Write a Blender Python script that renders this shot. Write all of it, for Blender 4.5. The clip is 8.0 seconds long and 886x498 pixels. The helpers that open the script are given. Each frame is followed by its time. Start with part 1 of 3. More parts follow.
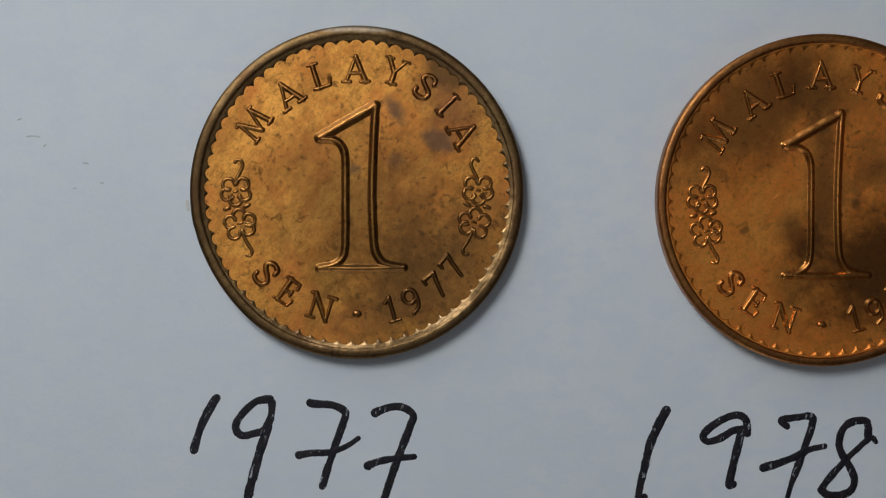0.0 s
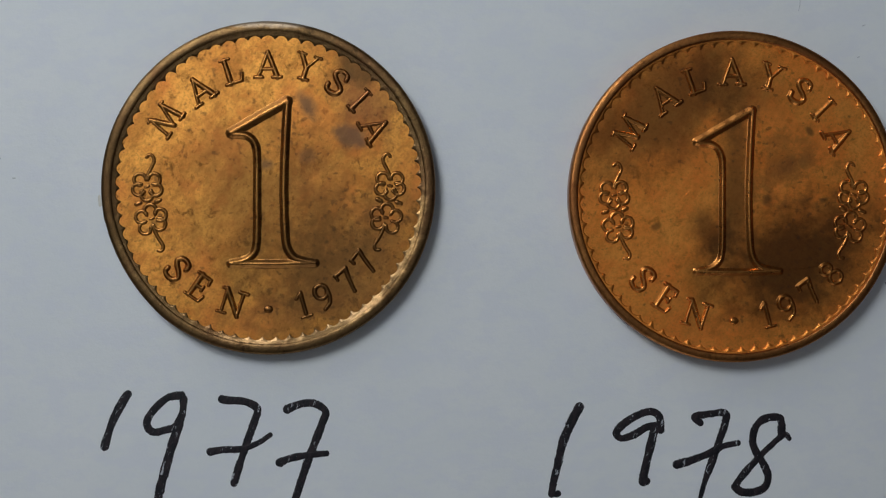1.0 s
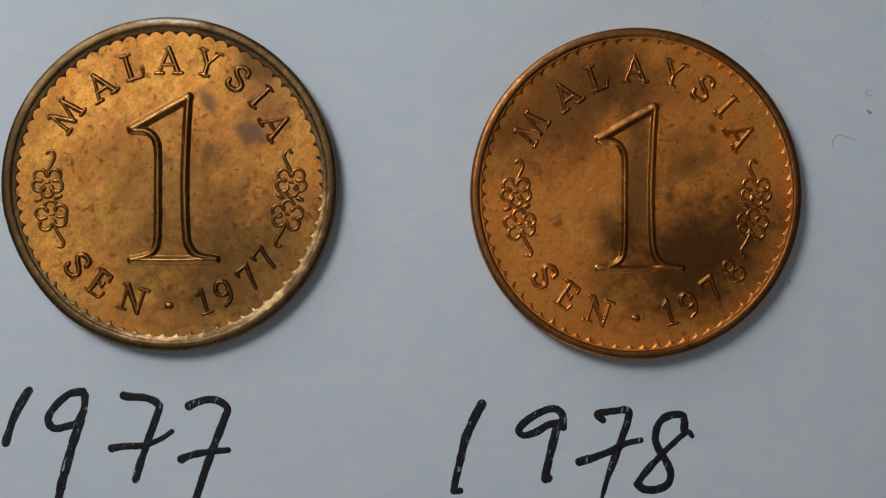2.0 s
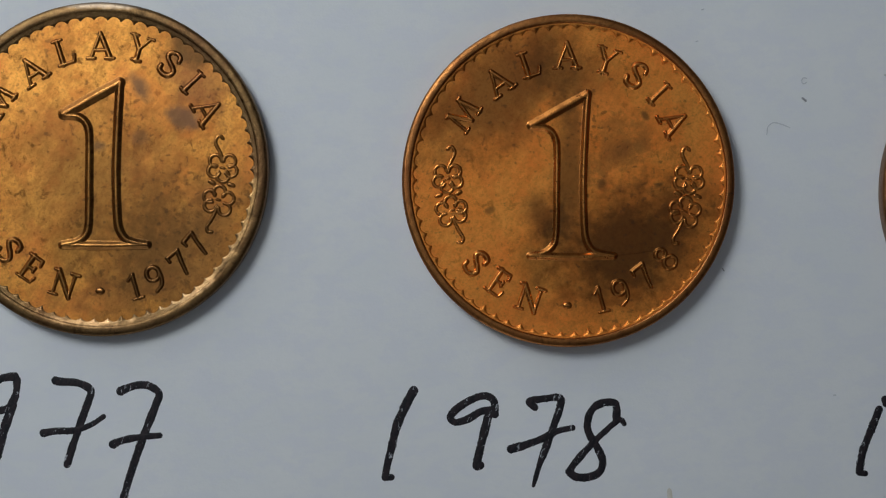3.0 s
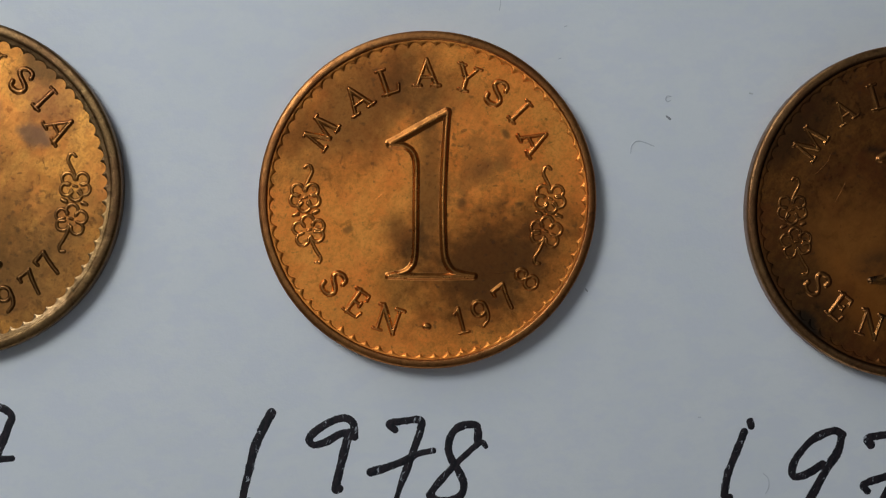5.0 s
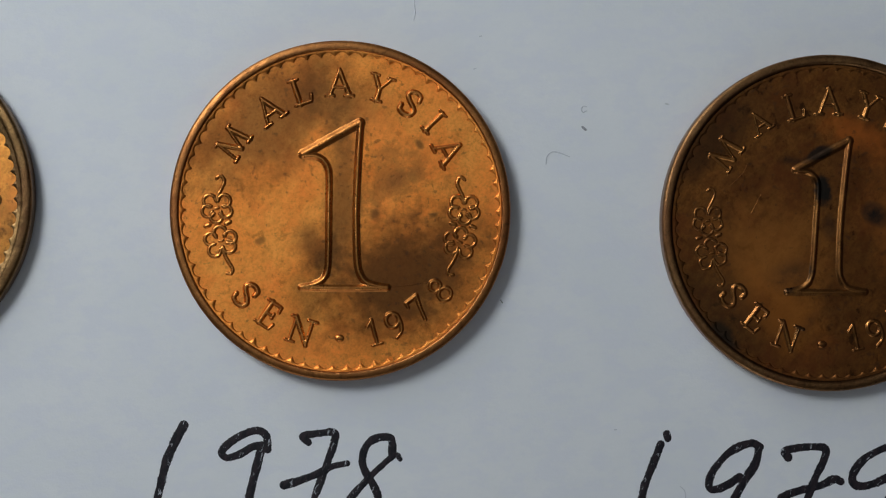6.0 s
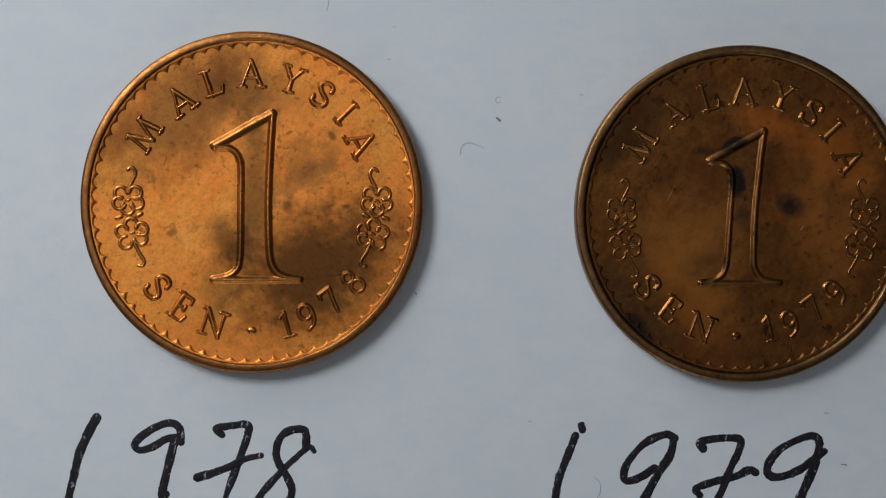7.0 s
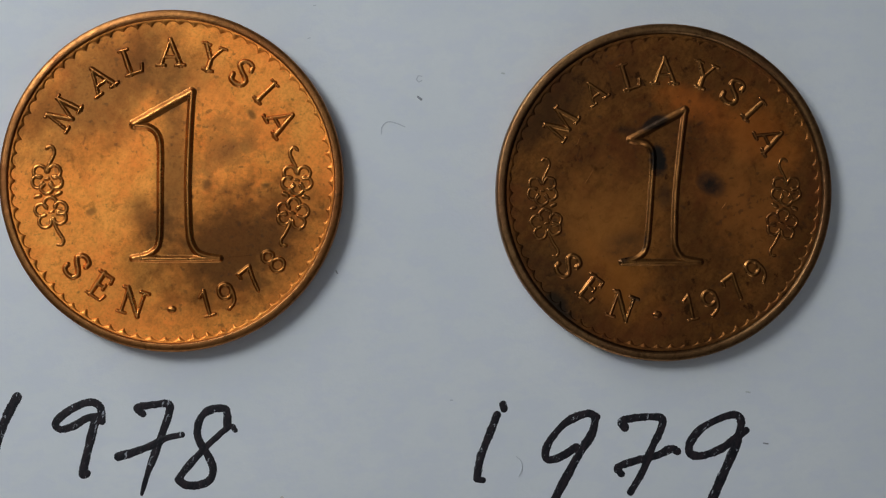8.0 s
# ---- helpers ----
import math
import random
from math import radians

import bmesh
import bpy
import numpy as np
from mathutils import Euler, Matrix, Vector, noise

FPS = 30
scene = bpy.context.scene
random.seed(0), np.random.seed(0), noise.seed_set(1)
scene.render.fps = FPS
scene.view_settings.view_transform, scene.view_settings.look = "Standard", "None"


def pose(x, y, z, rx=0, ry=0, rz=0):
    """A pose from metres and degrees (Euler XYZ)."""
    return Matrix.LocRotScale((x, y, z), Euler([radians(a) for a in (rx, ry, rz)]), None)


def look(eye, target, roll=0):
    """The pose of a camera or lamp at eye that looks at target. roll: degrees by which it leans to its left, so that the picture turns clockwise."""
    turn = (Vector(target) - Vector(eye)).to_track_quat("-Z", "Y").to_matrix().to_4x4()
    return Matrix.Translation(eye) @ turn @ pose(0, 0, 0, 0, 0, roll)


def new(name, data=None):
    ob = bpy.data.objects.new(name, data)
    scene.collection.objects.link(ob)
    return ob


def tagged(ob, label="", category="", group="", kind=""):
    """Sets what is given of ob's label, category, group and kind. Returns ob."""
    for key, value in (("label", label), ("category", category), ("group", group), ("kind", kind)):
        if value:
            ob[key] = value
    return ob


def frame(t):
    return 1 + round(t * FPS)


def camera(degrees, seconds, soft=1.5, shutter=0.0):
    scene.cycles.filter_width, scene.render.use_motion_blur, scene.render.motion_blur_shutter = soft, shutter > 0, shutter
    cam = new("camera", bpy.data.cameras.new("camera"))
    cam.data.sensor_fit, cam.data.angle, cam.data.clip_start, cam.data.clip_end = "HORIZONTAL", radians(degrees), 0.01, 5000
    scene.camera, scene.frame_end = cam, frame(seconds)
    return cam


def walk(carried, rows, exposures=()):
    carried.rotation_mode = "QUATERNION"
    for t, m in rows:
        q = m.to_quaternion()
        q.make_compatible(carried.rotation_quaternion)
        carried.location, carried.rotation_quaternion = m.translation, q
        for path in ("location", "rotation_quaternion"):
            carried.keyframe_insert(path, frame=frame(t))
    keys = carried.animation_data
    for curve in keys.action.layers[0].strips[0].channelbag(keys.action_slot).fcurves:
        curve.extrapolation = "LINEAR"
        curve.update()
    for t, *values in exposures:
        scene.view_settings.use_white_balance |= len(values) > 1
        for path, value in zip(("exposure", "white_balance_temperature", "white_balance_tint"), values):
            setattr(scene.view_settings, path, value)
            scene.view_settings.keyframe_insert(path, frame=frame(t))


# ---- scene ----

# Three small bronze coins in a row on a sheet of white paper, the year written under each.
# Lengths below are in millimetres (MM turns them into metres).
MM = 0.001

# ---- camera: held over the sheet, looking down, sliding along the row ----
cam = camera(37.0, 8.0, soft=1.2)
ROWS = [
    (0.0, 3.789, -1.713, 71.466, -1.040, -0.644, 0.099),
    (0.5, 5.942, -3.826, 71.606, 0.383, -1.224, 0.100),
    (1.0, 7.913, -3.408, 71.503, 0.147, -1.117, 0.158),
    (1.5, 9.881, -3.341, 71.498, -0.037, -1.231, 0.248),
    (1.7, 11.193, -3.284, 71.498, -0.037, -1.231, 0.248),
    (2.8, 16.749, -3.516, 71.585, -0.300, -0.814, 0.460),
    (3.0, 17.342, -3.620, 71.485, -0.371, -0.714, 0.498),
    (3.5, 18.642, -4.415, 71.386, 0.261, -1.392, 0.392),
    (4.0, 21.956, -3.909, 71.299, -0.088, -1.107, 0.396),
    (4.2, 22.258, -3.971, 71.299, -0.088, -1.107, 0.396),
    (5.3, 25.242, -2.178, 70.148, -0.277, -1.321, 0.631),
    (5.5, 26.022, -2.079, 70.048, -0.277, -1.321, 0.631),
    (6.0, 28.452, -2.638, 70.155, 0.253, -1.496, 0.604),
    (6.5, 30.586, -2.204, 70.160, -0.177, -1.579, 0.528),
    (7.0, 32.666, -2.333, 70.054, -0.325, -1.779, 0.517),
    (7.5, 34.708, -2.272, 69.887, -0.519, -1.930, 0.519),
    (8.0, 36.676, -2.855, 70.132, -0.775, -1.913, 0.492),
]
walk(cam, [(t, pose(x * MM, y * MM, z * MM, rx, ry, rz)) for t, x, y, z, rx, ry, rz in ROWS], exposures=[(0.0, -0.07), (4.0, 0.02), (6.5, 0.27), (8.0, 0.28)])

# ---- light: dim room light all round, with daylight from a window, a broad ceiling lamp and a small lamp over the sheet, up and to the left; an unseen low fill is added on the near side ----
world = bpy.data.worlds.new("world")
scene.world = world
world.use_nodes = True
world.node_tree.nodes["Background"].inputs[0].default_value = (0.80, 0.88, 1.0, 1)
world.node_tree.nodes["Background"].inputs[1].default_value = 0.022


def area_lamp(name, eye, target, size, power, colour):
    data = bpy.data.lights.new(name, "AREA")
    data.shape, data.size, data.energy, data.color = "DISK", size, power, colour
    lamp = new(name, data)
    lamp.matrix_world = look(eye, target)
    return lamp


area_lamp("desk_lamp", (-0.038, 0.054, 0.098), (0.02, 0, 0), 0.044, 0.070, (0.88, 0.95, 1.0))
area_lamp("window_light", (-0.95, 1.40, 0.62), (0.02, 0, 0), 1.3, 7.4, (0.86, 0.94, 1.0))
# Unseen fill, added to brighten the lower flanks of the lettering.
area_lamp("low_fill", (-0.20, -1.60, 0.55), (0.02, 0, 0), 1.0, 2.7, (0.90, 0.95, 1.0))
area_lamp("ceiling_lamp", (-0.05, 0.16, 1.30), (0.02, 0, 0), 1.1, 0.85, (0.88, 0.95, 1.0))


# ---- materials ----
class Graph:
    """Short-hand for building a node material."""

    def __init__(self, name):
        self.material = bpy.data.materials.new(name)
        self.material.use_nodes = True
        self.nodes, self.links = self.material.node_tree.nodes, self.material.node_tree.links
        self.shader = self.nodes["Principled BSDF"]
        self.coord = self.nodes.new("ShaderNodeTexCoord").outputs["Object"]

    def put(self, socket, value):
        if isinstance(value, bpy.types.NodeSocket):
            self.links.new(value, socket)
        elif isinstance(value, tuple) and len(value) == 3 and socket.type == "RGBA":
            socket.default_value = (*value, 1)
        else:
            socket.default_value = value

    def set(self, **values):
        for key, value in values.items():
            self.put(self.shader.inputs[key.replace("_", " ")], value)
        return self

    def math(self, kind, a, b=0.0, clamp=False):
        node = self.nodes.new("ShaderNodeMath")
        node.operation, node.use_clamp = kind, clamp
        self.put(node.inputs[0], a)
        self.put(node.inputs[1], b)
        return node.outputs[0]

    def place(self, scale=(1, 1, 1), turn=0.0):
        node = self.nodes.new("ShaderNodeMapping")
        node.vector_type = "TEXTURE"
        node.inputs["Scale"].default_value = tuple(MM / v for v in scale)
        node.inputs["Rotation"].default_value = (0, 0, radians(turn))
        self.put(node.inputs["Vector"], self.coord)
        return node.outputs[0]

    def noise(self, per_mm, detail=4.0, rough=0.55, stretch=(1, 1, 1), turn=0.0, warp=0.0):
        node = self.nodes.new("ShaderNodeTexNoise")
        node.inputs["Scale"].default_value, node.inputs["Detail"].default_value = per_mm, detail
        node.inputs["Roughness"].default_value, node.inputs["Distortion"].default_value = rough, warp
        self.put(node.inputs["Vector"], self.place(stretch, turn))
        return node.outputs["Fac"]

    def ramp(self, value, low, high):
        node = self.nodes.new("ShaderNodeMapRange")
        node.interpolation_type = "SMOOTHSTEP"
        self.put(node.inputs["Value"], value)
        node.inputs["From Min"].default_value, node.inputs["From Max"].default_value = low, high
        return node.outputs["Result"]

    def mix(self, fac, a, b):
        node = self.nodes.new("ShaderNodeMix")
        node.data_type = "RGBA"
        self.put(node.inputs[0], fac)
        self.put(node.inputs[6], a)
        self.put(node.inputs[7], b)
        return node.outputs[2]

    def spot(self, x, y, rx, ry, soft, ragged=0.5, per_mm=0.6, turn=0.0):
        """A patch with a ragged edge round (x, y) mm: 1 inside, 0 outside."""
        node = self.nodes.new("ShaderNodeMapping")
        node.vector_type = "TEXTURE"
        node.inputs["Location"].default_value = (x * MM, y * MM, 0.0008)
        node.inputs["Rotation"].default_value = (0, 0, radians(turn))
        node.inputs["Scale"].default_value = (rx * MM, ry * MM, 1)
        self.put(node.inputs["Vector"], self.coord)
        size = self.nodes.new("ShaderNodeVectorMath")
        size.operation = "LENGTH"
        self.put(size.inputs[0], node.outputs[0])
        edge = self.math("ADD", size.outputs["Value"], self.math("MULTIPLY", self.math("SUBTRACT", self.noise(per_mm, 7.0, 0.65), 0.5), ragged * 3.6))
        return self.math("SUBTRACT", 1.0, self.ramp(edge, 1.0 - soft, 1.0 + soft))

    def bump(self, height, depth_mm, strength=1.0, under=None):
        node = self.nodes.new("ShaderNodeBump")
        node.inputs["Strength"].default_value, node.inputs["Distance"].default_value = strength, depth_mm * MM
        self.put(node.inputs["Height"], height)
        if under is not None:
            self.put(node.inputs["Normal"], under)
        return node.outputs[0]


def paper_material():
    g = Graph("white_paper")
    fibre = g.noise(2.2, 5.0, 0.6, (1, 1.3, 1), 12)
    cloud = g.noise(0.12, 3.0)
    fine = g.noise(9.0, 2.0)
    tone = g.mix(g.ramp(cloud, 0.3, 0.7), (0.73, 0.745, 0.76), (0.77, 0.775, 0.78))
    tone = g.mix(g.math("MULTIPLY", g.ramp(fibre, 0.45, 0.75), 0.25), tone, (0.69, 0.71, 0.735))
    mottle = g.noise(0.55, 4.0, 0.6, (1, 1.6, 1), 4)
    tone = g.mix(g.math("MULTIPLY", g.ramp(mottle, 0.42, 0.62), 0.5), tone, (0.70, 0.71, 0.775))
    tone = g.mix(g.math("MULTIPLY", g.ramp(g.noise(0.8, 4.0, 0.6), 0.55, 0.75), 0.3), tone, (0.735, 0.755, 0.735))
    g.set(Base_Color=tone, Roughness=0.75, Specular_IOR_Level=0.25)
    g.set(Normal=g.bump(fine, 0.012, 0.5, g.bump(fibre, 0.030, 0.5, g.bump(cloud, 0.2, 0.4))))
    return g.material


def ink_material():
    g = Graph("black_marker_ink")
    streak = g.noise(2.6, 5.0, 0.65, (1.8, 0.5, 1), -18)
    grain = g.noise(9.0, 3.0, 0.6)
    dry = g.ramp(g.math("ADD", g.noise(2.4, 5.0, 0.68, (1.7, 0.6, 1), -18, 0.8), g.math("MULTIPLY", g.math("SUBTRACT", grain, 0.5), 0.2)), 0.60, 0.66)
    tone = g.mix(g.ramp(streak, 0.38, 0.66), (0.005, 0.005, 0.008), (0.026, 0.017, 0.020))
    tone = g.mix(g.math("MULTIPLY", g.ramp(grain, 0.45, 0.8), 0.35), tone, (0.05, 0.04, 0.05))
    tone = g.mix(g.math("MULTIPLY", dry, 0.75), tone, (0.55, 0.56, 0.60))
    g.set(Base_Color=tone, Roughness=g.math("ADD", 0.36, g.math("MULTIPLY", streak, 0.3)), Specular_IOR_Level=0.3)
    g.set(Normal=g.bump(grain, 0.01, 0.4, g.bump(streak, 0.02, 0.5)))
    return g.material


def coin_material(name, bright, toned, stains_and_light, specks, gloss, freckle, swirl=1.0, metal=0.92, pitted=0.02):
    """Struck bronze: bright metal under a patchy brown tone, with stains and painted light [(colour, strength, x, y,
    rx, ry, soft, ragged, turn)] and fine dark specks.
    """
    g = Graph(name)
    cloud = g.noise(0.42, 5.0, 0.6, (1, 1, 1), 0, 0.4)
    grain = g.noise(2.4, 5.0, 0.62, (1, 0.45, 1), -35)
    tone = g.mix(g.ramp(cloud, 0.32, 0.72), bright, toned)
    tone = g.mix(g.math("MULTIPLY", g.ramp(grain, 0.42, 0.72), 0.45 * freckle), tone, tuple(v * 0.55 for v in toned))
    patch, fine = g.noise(1.0, 7.0, 0.7, (1, 0.7, 1), -40, 0.5), g.noise(7.0, 3.0, 0.6)
    tone = g.mix(g.math("MULTIPLY", g.ramp(patch, 0.47, 0.68), 0.55 * freckle), tone, (toned[0] * 0.92, toned[1] * 0.80, toned[2] * 0.75))
    tone = g.mix(g.math("MULTIPLY", g.ramp(fine, 0.40, 0.75), 0.50), tone, tuple(v * 0.6 for v in toned))
    blotch = g.noise(1.7, 6.0, 0.7, (1, 0.8, 1), 20, 0.3)
    tone = g.mix(g.math("MULTIPLY", g.ramp(blotch, 0.54, 0.70), 0.75 * freckle), tone, tuple(v * 0.36 for v in toned))
    warm = g.noise(0.33, 4.0, 0.6, (1, 1, 1), 70)
    tone = g.mix(g.math("MULTIPLY", g.ramp(warm, 0.50, 0.66), 0.35 * freckle), tone, (toned[0] * 1.05, toned[1] * 0.82, toned[2] * 0.9))
    for colour, strength, x, y, rx, ry, soft, ragged, turn in stains_and_light:
        tone = g.mix(g.math("MULTIPLY", g.spot(x, y, rx, ry, soft, ragged, 0.7, turn), strength), tone, colour)
    dots = g.ramp(g.math("ADD", g.noise(3.4, 2.0, 0.5), g.math("MULTIPLY", g.math("SUBTRACT", g.noise(0.35, 2.0), 0.5), 0.35)), specks, specks + 0.14)
    tone = g.mix(g.math("MULTIPLY", dots, 0.5), tone, (0.08, 0.042, 0.02))
    scratch = g.noise(1.1, 3.0, 0.6, (0.25, 9.0, 1), 62)
    rough = g.math("ADD", gloss, g.math("ADD", g.math("MULTIPLY", cloud, 0.12), g.math("ADD", g.math("MULTIPLY", grain, 0.12), g.math("MULTIPLY", g.math("SUBTRACT", fine, 0.5), 0.16))))
    g.set(Base_Color=tone, Metallic=metal, Roughness=rough)
    wavy = g.bump(g.noise(0.2, 2.0, 0.4), 0.20 * swirl, 0.6)
    g.set(Normal=g.bump(fine, 0.006, 0.4, g.bump(scratch, 0.004, 0.25, g.bump(grain, pitted, 0.5, wavy))))
    return g.material


GREY, TONED_REFLECTION, BLUE = (0.09, 0.075, 0.06), (0.075, 0.032, 0.013), (0.012, 0.016, 0.016)
OLD_STAINS = [
    ((0.10, 0.07, 0.045), 0.75, 2.05, 4.4, 0.45, 0.8, 0.5, 0.5, 30), (GREY, 0.7, 4.4, 2.75, 0.9, 0.5, 0.5, 0.6, -20),
    (GREY, 0.6, -0.15, 1.25, 0.45, 0.3, 0.5, 0.5, 0), (GREY, 0.45, 2.0, 1.7, 0.5, 0.35, 0.6, 0.6, 0),
    ((0.16, 0.075, 0.026), 0.75, 3.4, -4.6, 4.6, 2.8, 0.7, 0.7, 30), ((0.20, 0.075, 0.035), 0.6, 5.0, 4.6, 1.8, 1.2, 0.6, 0.8, -40),
    ((0.16, 0.072, 0.02), 0.6, -0.6, -1.0, 2.8, 4.0, 0.8, 0.7, 20), ((0.14, 0.065, 0.02), 0.55, 2.6, -1.0, 2.0, 3.2, 0.8, 0.8, 0),
    ((0.10, 0.055, 0.022), 0.8, 4.7, 6.6, 1.3, 0.9, 0.5, 0.5, -45),
]
# The two upper-left patches mix brown toning with a painted dark reflection.
NEW_STAINS_REFLECTION = [
    (TONED_REFLECTION, 0.76, -3.8, 4.8, 4.8, 2.6, 0.6, 0.45, 38), (TONED_REFLECTION, 0.5, 0.2, 5.6, 2.4, 1.5, 0.7, 0.5, -8),
    ((0.055, 0.024, 0.010), 0.93, 3.1, -3.4, 4.5, 3.0, 0.6, 0.5, 22), ((0.06, 0.028, 0.012), 0.75, -1.35, -1.9, 0.9, 1.1, 0.7, 0.5, 30),
    ((0.11, 0.05, 0.018), 0.75, 0.1, 0.6, 0.8, 3.6, 0.6, 0.4, 0),
    ((0.08, 0.05, 0.03), 0.45, 3.0, 1.7, 0.8, 0.4, 0.8, 0.7, 20), ((0.17, 0.075, 0.025), 0.4, 2.6, 1.3, 1.5, 2.0, 0.6, 1.8, 15),
    ((0.06, 0.045, 0.02), 0.7, 4.1, 3.5, 0.25, 0.14, 0.6, 0.4, -50), ((0.06, 0.045, 0.02), 0.7, 4.85, -0.2, 0.3, 0.13, 0.6, 0.4, 30),
    ((0.07, 0.045, 0.02), 0.6, 1.75, -0.2, 0.2, 0.3, 0.6, 0.5, 0), ((0.08, 0.04, 0.02), 0.6, -4.2, -1.6, 0.25, 0.16, 0.6, 0.5, 20),
]
DARK_STAINS = [
    (BLUE, 0.95, 2.6, 0.4, 0.85, 0.62, 0.2, 0.55, -30), (BLUE, 0.92, -0.3, 1.7, 0.5, 0.9, 0.25, 0.5, 10),
    (BLUE, 0.85, -0.7, 3.6, 0.8, 0.32, 0.3, 0.5, 25), (BLUE, 0.8, -2.2, -2.75, 1.1, 0.7, 0.35, 0.8, 30), (BLUE, 0.55, 0.0, -0.2, 0.35, 0.6, 0.6, 0.7, 0),
    (BLUE, 0.85, -5.6, -6.0, 0.9, 0.5, 0.5, 0.5, -45), (BLUE, 0.7, -1.2, -5.4, 0.8, 0.3, 0.6, 0.8, 50), (BLUE, 0.5, -2.0, 3.3, 0.5, 0.25, 0.6, 0.8, 0),
    ((0.78, 0.20, 0.03), 0.55, 1.7, 4.6, 1.7, 0.7, 0.8, 0.9, -20), ((0.72, 0.20, 0.03), 0.5, 4.9, 3.3, 1.9, 1.2, 0.8, 0.9, -40),
    ((0.60, 0.20, 0.04), 0.6, 4.2, -0.6, 1.6, 2.6, 0.9, 0.9, 10), ((0.56, 0.20, 0.04), 0.55, -3.2, -1.4, 2.6, 2.0, 0.9, 0.9, -30),
    ((0.55, 0.18, 0.03), 0.6, -2.4, -4.8, 2.0, 1.3, 0.8, 0.8, -30), ((0.05, 0.026, 0.012), 0.6, -5.8, 4.8, 2.6, 1.2, 0.6, 0.5, 48),
    ((0.05, 0.03, 0.014), 0.5, -5.6, -4.4, 2.6, 1.2, 0.7, 0.6, -50),
]
# Paler top and darker left rim; the lower-right arc is painted glints.
RIM_WEAR_GLINTS = [
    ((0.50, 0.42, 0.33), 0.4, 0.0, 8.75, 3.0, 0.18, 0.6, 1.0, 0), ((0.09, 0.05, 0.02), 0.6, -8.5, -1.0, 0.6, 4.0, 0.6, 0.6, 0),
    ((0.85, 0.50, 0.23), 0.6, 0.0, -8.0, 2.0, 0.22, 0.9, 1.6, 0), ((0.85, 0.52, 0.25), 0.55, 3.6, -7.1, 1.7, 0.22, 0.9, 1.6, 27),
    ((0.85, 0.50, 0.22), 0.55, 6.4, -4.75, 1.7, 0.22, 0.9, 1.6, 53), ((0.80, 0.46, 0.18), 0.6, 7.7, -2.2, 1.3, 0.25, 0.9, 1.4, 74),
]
PAPER, INK = paper_material(), ink_material()
OLD_FACE = coin_material("mottled_golden_bronze", (0.86, 0.39, 0.078), (0.60, 0.240, 0.050), OLD_STAINS, 0.60, 0.38, 1.4, pitted=0.03)
OLD_RELIEF = coin_material("browned_raised_bronze", (0.50, 0.225, 0.055), (0.33, 0.14, 0.036), OLD_STAINS[4:6], 0.62, 0.22, 1.2, 1.0, 0.95, 0.04)
OLD_RIM = coin_material("dull_grey_brown_bronze", (0.26, 0.15, 0.060), (0.15, 0.085, 0.036), RIM_WEAR_GLINTS, 0.62, 0.30, 1.2, 1.0, 1.0, 0.08)
NEW_FACE = coin_material("bright_orange_copper", (0.99, 0.385, 0.075), (0.97, 0.315, 0.055), [(c, 0.92 * k, *shape) for c, k, *shape in NEW_STAINS_REFLECTION], 0.62, 0.37, 0.8)
NEW_RELIEF = coin_material("toned_raised_copper", (0.86, 0.34, 0.08), (0.62, 0.23, 0.05), [(c, 0.5 * k, *shape) for c, k, *shape in NEW_STAINS_REFLECTION[:4]], 0.66, 0.18, 0.9, 1.0, 0.95, 0.04)
NEW_RIM = coin_material("toned_copper_rim", (0.50, 0.205, 0.06), (0.30, 0.118, 0.037), [], 0.64, 0.28, 0.9, 1.0, 1.0, 0.07)
DARK_FACE = coin_material("dark_brown_tarnished_copper", (0.31, 0.116, 0.025), (0.185, 0.068, 0.018), DARK_STAINS, 0.62, 0.36, 1.6)
DARK_RELIEF = coin_material("brown_raised_copper", (0.42, 0.175, 0.045), (0.24, 0.095, 0.028), DARK_STAINS[:7], 0.66, 0.19, 1.0, 1.0, 0.95, 0.04)
DARK_RIM = coin_material("dark_tarnished_rim", (0.36, 0.185, 0.075), (0.22, 0.108, 0.044), [], 0.64, 0.26, 1.0, 1.0, 1.0, 0.08)


def plain_material(name, low, high, per_m, rough):
    g = Graph(name)
    g.set(Base_Color=g.mix(g.ramp(g.noise(per_m * MM, 4.0), 0.35, 0.7), low, high), Roughness=rough)
    return g.material


DARK_WOOD = plain_material("dark_wood", (0.10, 0.06, 0.035), (0.16, 0.095, 0.05), 20.0, 0.5)


# ---- mesh helpers ----
def mesh_object(name, bm, material, smooth=True):
    data = bpy.data.meshes.new(name)
    bmesh.ops.recalc_face_normals(bm, faces=bm.faces)
    bm.to_mesh(data)
    bm.free()
    data.materials.append(material)
    if smooth:
        data.polygons.foreach_set("use_smooth", [True] * len(data.polygons))
    return new(name, data)


def part(name, bm, material, parent, label="", smooth=True):
    ob = mesh_object(name, bm, material, smooth)
    ob.parent = parent
    return tagged(ob, label)


def box(bm, low, high):
    verts = [bm.verts.new((x, y, z)) for x in (low[0], high[0]) for y in (low[1], high[1]) for z in (low[2], high[2])]
    for face in ((0, 1, 3, 2), (4, 6, 7, 5), (0, 4, 5, 1), (2, 3, 7, 6), (0, 2, 6, 4), (1, 5, 7, 3)):
        bm.faces.new([verts[i] for i in face])


